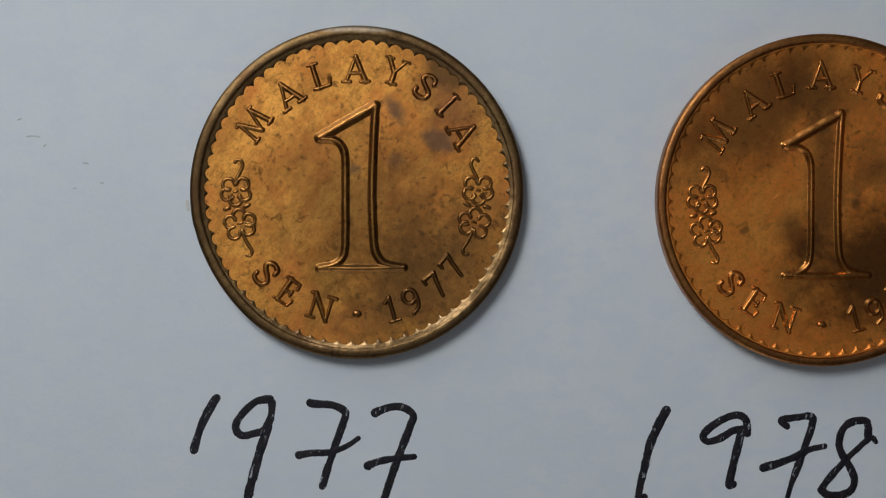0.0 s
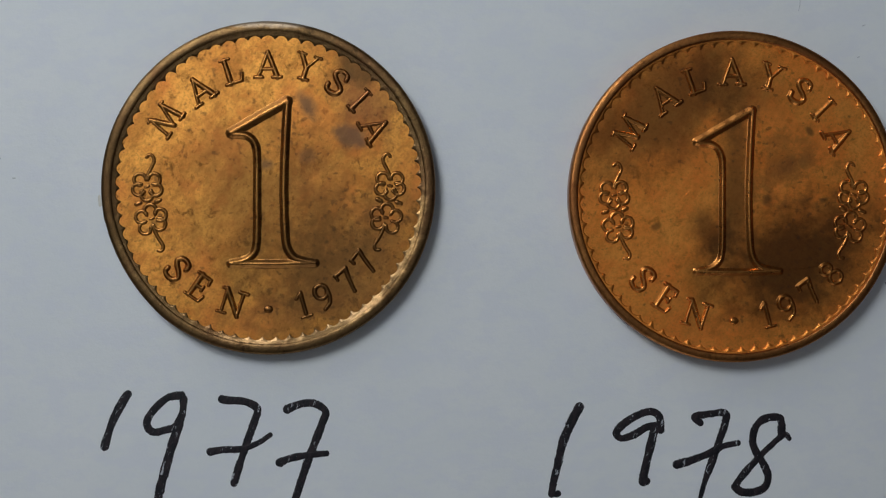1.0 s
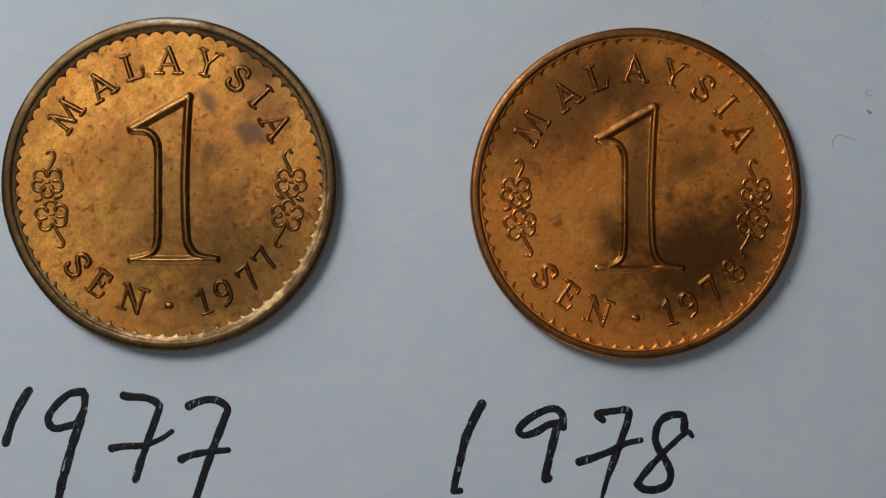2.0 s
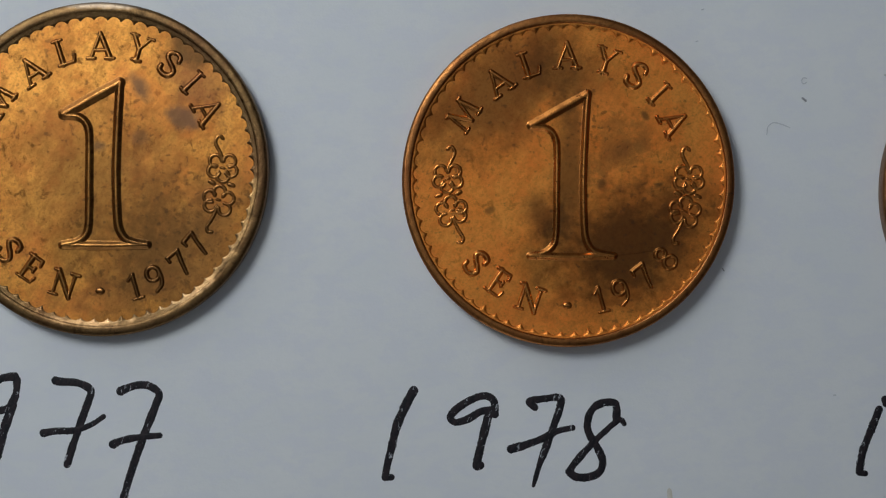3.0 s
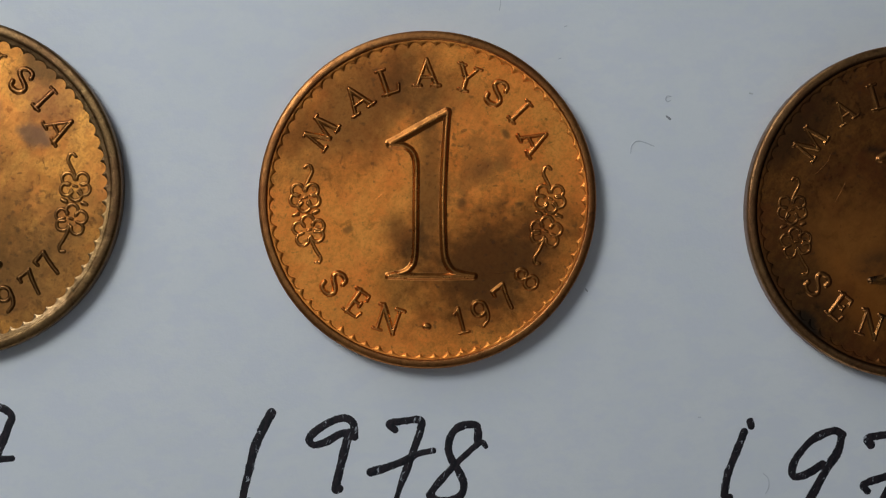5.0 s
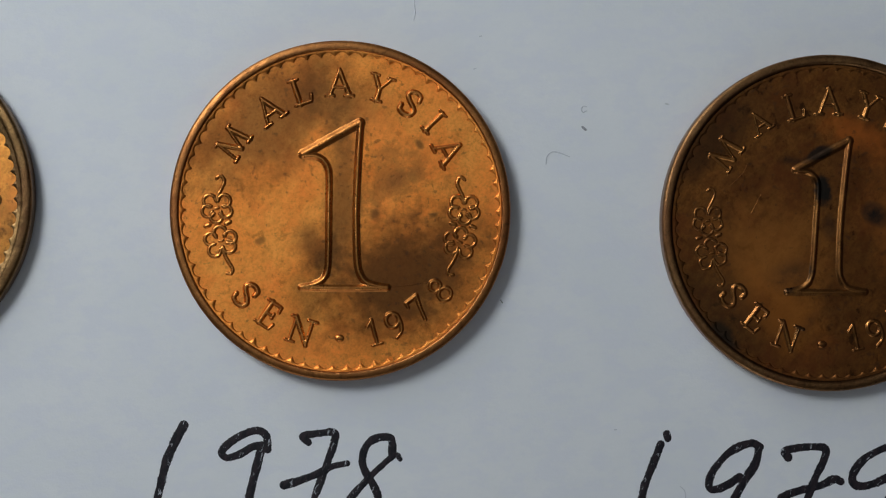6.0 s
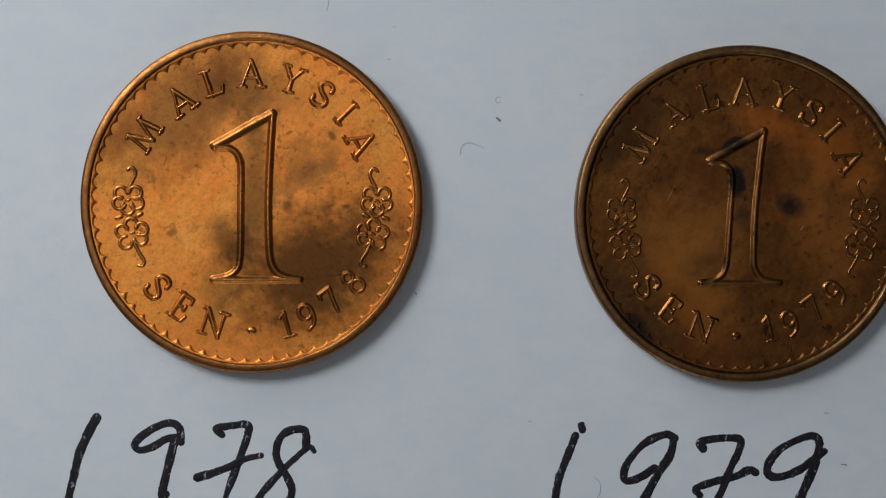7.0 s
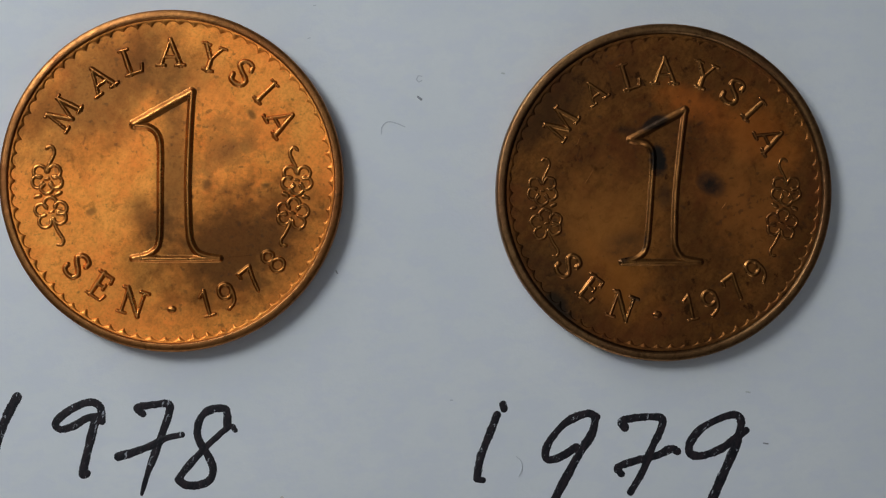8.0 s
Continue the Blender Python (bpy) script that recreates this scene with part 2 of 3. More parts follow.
def glide(points, steps=6):
    """A smooth line through the points (Catmull-Rom)."""
    p = [Vector(q).to_2d() for q in points]
    if len(p) < 3:
        return p
    p = [2 * p[0] - p[1], *p, 2 * p[-1] - p[-2]]
    line = []
    for a, b, c, d in zip(p, p[1:], p[2:], p[3:]):
        for k in range(steps):
            s = k / steps
            line.append(0.5 * (2 * b + (c - a) * s + (2 * a - 5 * b + 4 * c - d) * s * s + (3 * b - a - 3 * c + d) * s ** 3))
    return [*line, p[-2]]


def ridge(bm, line, width, height, base, wobble=0.0, seed=0, across=8, blunt=1.0, power=0.6, ragged=0.0):
    """A raised rounded stroke along a line in mm, with round ends; width may be one number or a start and an end."""
    p = [Vector(q).to_2d() for q in line]
    n = len(p)
    w0, w1 = width if isinstance(width, tuple) else (width, width)
    way = [(p[min(i + 1, n - 1)] - p[max(i - 1, 0)]).normalized() for i in range(n)]
    rows = []
    for i in range(n):
        s = i / (n - 1)
        half = (w0 + (w1 - w0) * s) / 2
        if wobble:
            half *= 1 + wobble * noise.noise((p[i].x * 1.7, p[i].y * 1.7, seed))
        rows.append((p[i], way[i], half, 1.0))
    for end, sign in ((0, -1), (-1, 1)):
        q, d, half, _ = rows[end]
        caps = [(q + d * sign * half * blunt * math.sin(a), d, half * math.cos(a), max(math.cos(a), 0.02) ** power) for a in (0.5, 0.95, 1.3, 1.52)]
        rows = [*reversed(caps), *rows] if end == 0 else [*rows, *caps]
    grid = []
    for q, d, half, lift in rows:
        side = Vector((-d.y, d.x))
        row = []
        for k in range(across + 1):
            u = -1 + 2 * k / across
            rough = ragged * abs(u) * (noise.noise((q.x * 5, q.y * 5, seed + (9 if u > 0 else 0))) + 0.7 * noise.noise((q.x * 14, q.y * 14, seed + (5 if u > 0 else 0))))
            v = q + side * half * (u + math.copysign(rough, u))
            z = base + height * lift * math.cos(u * math.pi / 2) ** power if abs(u) < 1 else base - 0.03
            row.append(bm.verts.new((v.x * MM, v.y * MM, z * MM)))
        grid.append(row)
    for a, b in zip(grid, grid[1:]):
        for k in range(across):
            bm.faces.new((a[k], b[k], b[k + 1], a[k + 1]))


def relief(name, strokes, rise, base, shoulder, step, material, parent, label="", uneven=0.0):
    """One raised shape struck from several strokes [(width, line)] that flow into each other: a fine mesh whose height
    falls off with the distance to the nearest stroke. shoulder: the share of the half-width that is rounded."""
    lines = [(w / 2, np.array([(q[0], q[1]) for q in line])) for w, line in strokes]
    every = np.concatenate([line for _, line in lines])
    pad = max(h for h, _ in lines) + 2 * step
    xs = np.arange(every[:, 0].min() - pad, every[:, 0].max() + pad, step)
    ys = np.arange(every[:, 1].min() - pad, every[:, 1].max() + pad, step)
    gx, gy = np.meshgrid(xs, ys)
    total = np.zeros(gx.shape)
    for half, line in lines:
        for p, q in zip(line, line[1:]):
            d = q - p
            t = np.clip(((gx - p[0]) * d[0] + (gy - p[1]) * d[1]) / max(d @ d, 1e-9), 0, 1)
            far = np.hypot(gx - p[0] - t * d[0], gy - p[1] - t * d[1]) / half
            total = np.maximum(total, 1 - far)
    if uneven:
        total += uneven * np.array([[noise.noise((x * 2.2, y * 2.2, rise * 50)) for x in xs] for y in ys])
    lift = np.clip((total - 0.06) / shoulder, 0, 1)
    lift = lift * lift * (3 - 2 * lift)
    keep = lift > 0.002
    cells = keep[:-1, :-1] | keep[1:, :-1] | keep[:-1, 1:] | keep[1:, 1:]
    used = np.zeros(gx.shape, bool)
    for dj in (0, 1):
        for di in (0, 1):
            used[dj:dj + cells.shape[0], di:di + cells.shape[1]] |= cells
    index = np.cumsum(used).reshape(used.shape) - 1
    verts = np.stack([gx[used] * MM, gy[used] * MM, (base - 0.003 + rise * lift[used]) * MM], 1)
    j, i = np.nonzero(cells)
    faces = np.stack([index[j, i], index[j, i + 1], index[j + 1, i + 1], index[j + 1, i]], 1)
    data = bpy.data.meshes.new(name)
    data.from_pydata(verts.tolist(), [], faces.tolist())
    data.materials.append(material)
    data.polygons.foreach_set("use_smooth", [True] * len(data.polygons))
    ob = new(name, data)
    ob.parent = parent
    return tagged(ob, label)


def lathe(bm, profile, count=240, radius=lambda a: 1.0):
    rings = []
    for r, z in profile:
        if r == 0:
            rings.append([bm.verts.new((0, 0, z * MM))])
            continue
        ring = []
        for k in range(count):
            a = 2 * math.pi * k / count
            ring.append(bm.verts.new((r * radius(a) * math.cos(a) * MM, r * radius(a) * math.sin(a) * MM, z * MM)))
        rings.append(ring)
    for a, b in zip(rings, rings[1:]):
        for k in range(count):
            m = (k + 1) % count
            if len(a) == 1:
                bm.faces.new((a[0], b[k], b[m]))
            elif len(b) == 1:
                bm.faces.new((a[k], b[0], a[m]))
            else:
                bm.faces.new((a[k], b[k], b[m], a[m]))


# ---- the table and the sheet of paper ----
def build_tabletop():
    bm = bmesh.new()
    box(bm, (-0.150, -0.140, -0.0250), (0.227, 0.140, -0.00025))
    bmesh.ops.bevel(bm, geom=[e for e in bm.edges], offset=0.002, segments=2, affect="EDGES")
    tagged(mesh_object("tabletop", bm, DARK_WOOD, smooth=False), "dark wooden tabletop under the sheet of paper", "tabletop", kind="structure")


def build_paper():
    """A large flat sheet, its upper face at z = 0 under the coins."""
    bm = bmesh.new()
    nx, ny, low, high = 60, 44, (-110, -105), (187, 105)
    top, under = [], []
    for j in range(ny + 1):
        for i in range(nx + 1):
            x, y = low[0] + (high[0] - low[0]) * i / nx, low[1] + (high[1] - low[1]) * j / ny
            top.append(bm.verts.new((x * MM, y * MM, 0)))
            under.append(bm.verts.new((x * MM, y * MM, -0.00025)))
    at = lambda i, j: j * (nx + 1) + i
    for j in range(ny):
        for i in range(nx):
            q = (at(i, j), at(i + 1, j), at(i + 1, j + 1), at(i, j + 1))
            bm.faces.new([top[k] for k in q])
            bm.faces.new([under[k] for k in reversed(q)])
    rim = [at(i, 0) for i in range(nx)] + [at(nx, j) for j in range(ny)] + [at(i, ny) for i in range(nx, 0, -1)] + [at(0, j) for j in range(ny, 0, -1)]
    for a, b in zip(rim, rim[1:] + rim[:1]):
        bm.faces.new((under[a], under[b], top[b], top[a]))
    sheet = mesh_object("paper_sheet", bm, PAPER, smooth=False)
    tagged(sheet, "plain white sheet of paper lying flat on the table", "paper")


build_tabletop()
build_paper()

# ---- coin lettering: skeletons of Roman capitals and figures, one unit high; True marks a thick stroke ----
GLYPHS = {
    "M": (1.10, [(False, [(0.06, 0), (0.18, 1)]), (True, [(0.18, 1), (0.54, 0.08)]), (False, [(0.54, 0.08), (0.93, 1)]), (True, [(0.93, 1), (1.04, 0)]),
                 (False, [(-0.06, 0), (0.20, 0)]), (False, [(0.88, 0), (1.18, 0)]), (False, [(0.04, 1), (0.2, 1)]), (False, [(0.92, 1), (1.08, 1)])]),
    "A": (0.92, [(False, [(0.06, 0), (0.45, 1.03)]), (True, [(0.45, 1.03), (0.84, 0)]), (False, [(0.22, 0.34), (0.68, 0.34)]),
                 (False, [(-0.08, 0), (0.22, 0)]), (False, [(0.66, 0), (1.0, 0)])]),
    "L": (0.74, [(True, [(0.2, 0), (0.2, 1)]), (False, [(0.02, 1), (0.4, 1)]), (False, [(0.02, 0), (0.66, 0.0)]), (False, [(0.66, 0), (0.74, 0.26)])]),
    "Y": (0.90, [(True, [(0.1, 1), (0.45, 0.46)]), (False, [(0.45, 0.46), (0.8, 1)]), (True, [(0.45, 0.46), (0.45, 0)]),
                 (False, [(-0.04, 1), (0.27, 1)]), (False, [(0.66, 1), (0.94, 1)]), (False, [(0.27, 0), (0.64, 0)])]),
    "S": (0.66, [(True, [(0.6, 0.74), (0.56, 0.92), (0.36, 1.0), (0.14, 0.92), (0.08, 0.74), (0.24, 0.58), (0.46, 0.45), (0.62, 0.28), (0.54, 0.07), (0.3, 0.0), (0.08, 0.08), (0.04, 0.26)])]),
    "I": (0.40, [(True, [(0.2, 0), (0.2, 1)]), (False, [(0.02, 1), (0.38, 1)]), (False, [(0.02, 0), (0.38, 0)])]),
    "E": (0.72, [(True, [(0.2, 0), (0.2, 1)]), (False, [(0.02, 1), (0.62, 1)]), (False, [(0.62, 1), (0.65, 0.78)]), (False, [(0.2, 0.52), (0.52, 0.52)]), (False, [(0.52, 0.42), (0.52, 0.62)]),
                 (False, [(0.02, 0), (0.66, 0)]), (False, [(0.66, 0), (0.73, 0.25)])]),
    "N": (0.92, [(False, [(0.12, 0), (0.12, 1)]), (True, [(0.1, 1), (0.8, 0)]), (False, [(0.8, 0), (0.8, 1)]), (False, [(-0.05, 0), (0.3, 0)]), (False, [(-0.06, 1), (0.14, 1)]), (False, [(0.63, 1), (0.98, 1)])]),
    "1": (0.44, [(False, [(0.02, 0.8), (0.24, 1.0)]), (True, [(0.24, 1), (0.24, 0)]), (False, [(0.04, 0), (0.46, 0)])]),
    "9": (0.62, [(True, [(0.56, 0.62), (0.56, 0.82), (0.42, 0.98), (0.2, 0.98), (0.06, 0.8), (0.08, 0.56), (0.26, 0.44), (0.46, 0.5), (0.56, 0.66)]),
                 (True, [(0.57, 0.76), (0.56, 0.44), (0.44, 0.16), (0.16, 0.0)])]),
    "7": (0.58, [(False, [(0.03, 0.8), (0.06, 0.99)]), (True, [(0.06, 0.99), (0.58, 0.99)]), (True, [(0.58, 0.99), (0.42, 0.54), (0.28, 0)])]),
    "8": (0.62, [(True, [(0.3, 0.54), (0.12, 0.64), (0.1, 0.84), (0.3, 0.98), (0.5, 0.86), (0.5, 0.66), (0.3, 0.54)]),
                 (True, [(0.3, 0.54), (0.08, 0.4), (0.06, 0.16), (0.3, 0.0), (0.54, 0.14), (0.54, 0.38), (0.3, 0.54)])]),
}
FIELD = 0.80     # height of a coin's field over the paper


def build_character(name, char, angle, radius, size, inward, thick, thin, rise, shoulder, face, coin):
    """One raised character on the coin, centred at a polar place; inward: its head points at the coin's middle."""
    width, strokes = GLYPHS[char]
    a = radians(angle)
    out = Vector((math.cos(a), math.sin(a)))
    up = -out if inward else out
    right = Vector((up.y, -up.x))
    middle = out * radius
    lines = []
    for heavy, points in strokes:
        line = [middle + right * ((x - width / 2) * size) + up * ((y - 0.5) * size) for x, y in points]
        lines.append((thick if heavy else thin, glide(line, 5)))
    relief(name, lines, rise, FIELD, shoulder, 0.024, face, coin, uneven=0.07)


def build_ornament(coin, flip, width, rise, sharp, face):
    """Two five-petalled blossoms, head to head, with curled stalks and two seeds; flip mirrors it."""
    sx = -1 if flip else 1

    def stroke(name, points, parent, w=width):
        bm = bmesh.new()
        ridge(bm, glide([(sx * x, y) for x, y in points], 4), w, rise, FIELD, 0.15, 3, across=6)
        return part(name, bm, face, parent)

    upper = ((135, 0.62), (45, 0.64), (200, 0.56), (-20, 0.58), (-92, 0.52))
    lower = ((98, 0.52), (172, 0.62), (22, 0.60), (-35, 0.62), (238, 0.72))
    upper_stalk = [(-6.47, 0.5), (-6.38, 0.8), (-6.18, 1.2), (-6.08, 1.5), (-6.19, 1.76), (-6.36, 1.78), (-6.46, 1.68)]
    lower_stalk = [(-6.16, -2.0), (-6.02, -2.35), (-5.86, -2.66), (-5.62, -3.05), (-5.68, -3.30), (-5.86, -3.31)]
    for cx, cy, petals, stalk in ((-6.46, 0.10, upper, upper_stalk), (-6.23, -1.60, lower, lower_stalk)):
        blossom = stroke("blossom", [(cx - 0.06, cy - 0.02), (cx + 0.08, cy + 0.02)], coin, width * 0.8)
        for turn, reach in petals:
            a = radians(turn)
            px, py = cx + reach * 0.84 * math.cos(a), cy + reach * 0.84 * math.sin(a)
            loop = []
            for k in range(9):
                b = a - 2.35 + 4.7 * k / 8
                size = 0.32 * (1 - sharp * (k % 2))
                loop.append((px + size * math.cos(b), py + size * math.sin(b)))
            stroke("petal", loop, blossom)
        stroke("stalk", stalk, blossom)
    stroke("seed", [(-7.0, -0.84), (-6.84, -0.78)], coin, width * 1.25)
    stroke("seed", [(-5.95, -0.70), (-5.80, -0.62)], coin, width * 1.25)


def build_numeral(coin, width, rise, scale, lean, shift, shoulder, face):
    """The large outlined figure 1: a raised line round its shape. scale and shift across and up; lean: sideways per unit of height."""
    outline = [
        (1.25, [(-1.98, 2.94), (-1.0, 3.50), (0.03, 4.09), (1.0, 4.62)]),
        (1.0, [(1.02, 4.58), (0.95, 3.6), (0.88, 2.2), (0.80, 0.0), (0.86, -2.4), (0.98, -3.2), (1.32, -3.70), (1.75, -3.88), (2.3, -3.98)]),
        (1.0, [(-2.02, -4.02), (0.2, -4.05), (2.45, -4.0)]),
        (0.92, [(-1.9, -3.98), (-1.35, -3.86), (-0.94, -3.62), (-0.70, -3.2), (-0.63, -2.2), (-0.62, 0.0), (-0.62, 1.8), (-0.78, 2.45), (-1.2, 2.80), (-1.85, 2.86)]),
    ]
    lines = [(width * w, [Vector((p.x * scale[0] + p.y * lean + shift[0], p.y * scale[1] + shift[1])) for p in glide(points, 8)]) for w, points in outline]
    relief("numeral", lines, rise, FIELD, shoulder, 0.03, face, coin, "large outlined figure one", 0.06)


def border_mesh(teeth, reach, depth, rise, seed, crown=None):
    """The scalloped border inside the rim: arcs that meet in cusps pointing at the middle."""
    bm = bmesh.new()
    per = 12
    count = teeth * per
    rings = [[], [], [], []]
    for k in range(count):
        a = 2 * math.pi * k / count
        cusp = 1 - abs(math.sin(teeth * a / 2))
        wear = 0.75 + 0.5 * noise.noise((math.cos(a) * 3, math.sin(a) * 3, seed))
        wear += 0.40 * noise.noise((math.cos(a) * 16, math.sin(a) * 16, seed + 5))
        inner = reach - depth * wear * cusp ** 1.2
        for ring, r, z in zip(rings, (inner - 0.05, inner + 0.03, reach + 0.04, reach + (0.27 if crown else 0.15)), (FIELD - 0.02, FIELD + rise, FIELD + rise * 1.02, crown or FIELD + rise * 1.05)):
            ring.append(bm.verts.new((r * math.cos(a) * MM, r * math.sin(a) * MM, z * MM)))
    for a, b in zip(rings, rings[1:]):
        for k in range(count):
            m = (k + 1) % count
            bm.faces.new((a[k], b[k], b[m], a[m]))
    return bm


def build_coin(place, turn, year, face, raised, edge, label, worn, angles, radii, line, figure=((1, 1), 0.0, (0, 0)), flat=False, scratches=(), broad=False):
    """One coin with all its raised parts. worn: 0 crisp .. 1 weakly struck."""
    coin = tagged(new("coin"), label, "coin", "coins on the paper")
    coin.location, coin.rotation_euler = (place[0] * MM, place[1] * MM, 0.00001), (0, 0, radians(turn))

    def outline(a):
        wave = 1 + 0.0012 * noise.noise((math.cos(a) * 2, math.sin(a) * 2, year))
        if flat:
            d = (math.degrees(a) - 211) / 20
            if abs(d) < 1:
                wave -= 0.009 * (1 - d * d)
            if 0 < math.degrees(a) - 191 < 4:
                wave -= 0.002
        return wave

    dish = 0.0075 - 0.003 * worn
    sink = 0.13 if broad else 0.04 + 0.09 * worn
    slope = [(8.46, 1.108), (8.43, 1.08), (8.41 - 0.02 * worn, 1.03), (8.39 - 0.05 * worn, 0.95), (8.36 - 0.08 * worn, 0.86), (8.2, FIELD - 0.01)]
    slope = [(r, max(z - sink, FIELD - 0.01)) for r, z in slope]
    if broad:
        slope = [(8.44, 0.986), (8.38, 0.968), (8.32, 0.945), (8.28, FIELD)]
    bm = bmesh.new()
    crest = [(8.89, 0.90), (8.885, 0.96), (8.865, 1.02), (8.83, 1.065), (8.78, 1.095), (8.71, 1.114), (8.60, 1.124), (8.50, 1.120)]
    lathe(bm, [(0, 0.05), (8.2, 0.05), (8.4, 0.0), (8.68, 0.0), (8.84, 0.06), (8.89, 0.16), *[(r, z - sink) for r, z in crest], *slope], 300, outline)
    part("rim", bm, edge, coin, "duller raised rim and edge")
    bm = bmesh.new()
    lathe(bm, [(0, FIELD), (1.5, FIELD), (3.0, FIELD), (4.5, FIELD), (5.4, FIELD), *[(r, FIELD + dish * (r - 5.4) ** 2) for r in (6.0, 6.6, 7.2, 7.8, 8.3)]], 120)
    part("field", bm, face, coin)
    scallops = border_mesh(70, 8.13 - 0.1 * worn, 0.28, 0.09 - 0.04 * worn, year, 0.95 - 0.03 * worn) if broad else border_mesh(70, 8.30 - 0.12 * worn, 0.30 - 0.04 * worn, 0.155 - 0.065 * worn, year)
    part("border", scallops, edge if broad else face, coin, "scalloped border of fine cusps")
    build_numeral(coin, line, 0.16 - 0.04 * worn, *figure, 0.85, raised)
    thick, thin, rise = 0.40 - 0.03 * worn, 0.27 - 0.03 * worn, 0.125 - 0.045 * worn
    for k, char in enumerate("MALAYSIASEN." + str(year)):
        if char == ".":
            a = radians(angles[k])
            dot = Vector((math.cos(a), math.sin(a))) * radii[k]
            bm = bmesh.new()
            ridge(bm, [dot - Vector((0.03, 0)), dot + Vector((0.03, 0))], 0.44, 0.11, FIELD, across=10)
            part("dot", bm, raised, coin)
        elif k < 11:
            weak = 0.82 if worn > 0.9 and k == 1 else 1.0
            build_character("letter", char, angles[k], radii[k], 1.30 * weak, k > 7, thick * weak, thin * weak, rise * weak, 0.78, raised, coin)
        else:
            build_character("digit", char, angles[k], radii[k], 1.30, True, thick * 0.82, thin, rise * 0.9, 0.8, raised, coin)
    for flip in (False, True):
        build_ornament(coin, flip, 0.25 - 0.05 * worn, 0.095 - 0.03 * worn, 0.05 * worn, raised)
    for width, points in scratches:
        bm = bmesh.new()
        ridge(bm, glide(points, 4), width, 0.025, FIELD, 0.4, year, across=4)
        part("scratch", bm, face, coin, "raised burr of a scratch")
    return coin


build_coin((0, 0), 0.4, 1977, OLD_FACE, OLD_RELIEF, OLD_RIM, "mottled golden-brown bronze one sen coin with a grey-brown rim", 0.15,
           (146.1, 124.8, 107.4, 90.1, 72.4, 56.9, 43.8, 29.0, -138.7, -125.4, -107.8, -90.4, -73.9, -63.6, -50.3, -38.6),
           (6.58, 6.36, 6.55, 6.56, 6.75, 6.72, 6.73, 6.47, 6.49, 6.44, 6.40, 6.46, 6.48, 6.48, 6.51, 6.46), 0.58, flat=True, broad=True, scratches=[
    (0.04, [(-1.7, 0.6), (-1.5, 0.66)]), (0.04, [(2.4, -2.0), (2.55, -1.9)]), (0.05, [(-3.2, -3.6), (-3.05, -3.5)])])
build_coin((24.89, -0.37), 0.3, 1978, NEW_FACE, NEW_RELIEF, NEW_RIM, "bright orange copper one sen coin with dark brown toning", 0.0,
           (148.1, 125.5, 108.9, 90.7, 72.6, 57.4, 44.0, 29.2, -138.1, -124.3, -107.9, -90.2, -74.5, -64.4, -51.7, -38.3),
           (6.64, 6.45, 6.58, 6.67, 6.72, 6.71, 6.74, 6.45, 6.61, 6.58, 6.62, 6.66, 6.59, 6.62, 6.56, 6.66), 0.50, scratches=[
    (0.11, [(-5.85, -5.3), (-5.3, -5.62), (-4.9, -5.75), (-4.5, -5.98)]), (0.05, [(-2.62, 0.05), (-2.5, 0.2), (-2.38, 0.3)]), (0.05, [(-2.75, 0.0), (-2.68, 0.12)]),
    (0.04, [(1.3, 1.95), (1.55, 1.93)]), (0.05, [(2.7, -3.95), (3.6, -3.86), (4.6, -3.72)]), (0.04, [(-1.0, 4.25), (-0.95, 4.32)])])
build_coin((50.64, -0.72), 0.5, 1979, DARK_FACE, DARK_RELIEF, DARK_RIM, "dark brown tarnished one sen coin with blue-black spots", 1.0,
           (146.5, 125.0, 107.0, 90.0, 71.5, 55.7, 42.7, 26.8, -143.0, -127.9, -110.4, -93.4, -77.2, -66.7, -53.6, -40.1),
           (6.59, 6.43, 6.41, 6.40, 6.50, 6.45, 6.45, 6.30, 6.38, 6.37, 6.39, 6.42, 6.20, 6.33, 6.25, 6.42), 0.46, ((0.93, 0.925), 0.057, (-0.12, 0.07)), scratches=[
    (0.05, [(-4.15, 0.5), (-3.9, 0.95), (-3.62, 1.5)]), (0.06, [(3.05, -0.85), (3.28, -0.55)]), (0.04, [(-5.2, 2.0), (-4.6, 2.6), (-4.35, 3.1)]), (0.04, [(2.2, 4.1), (2.5, 4.35)])])


# ---- the years, written by hand under the coins with a black marker ----
def build_year(label, place, digits):
    year = tagged(new("handwritten_year"), label, "handwriting", "years written under the coins")
    year.location = (place[0] * MM, (place[1] + 0.15) * MM, 0)
    for k, strokes in enumerate(digits):
        bm = bmesh.new()
        for n, (width, points) in enumerate(strokes):
            width = tuple(1.08 * w for w in width) if isinstance(width, tuple) else 1.08 * width
            ridge(bm, glide(points, 26), width, 0.012, 0.004 + 0.003 * n, 0.2, k + n + place[0], across=6, blunt=0.8, power=0.3, ragged=0.22)
        part("digit", bm, INK, year)


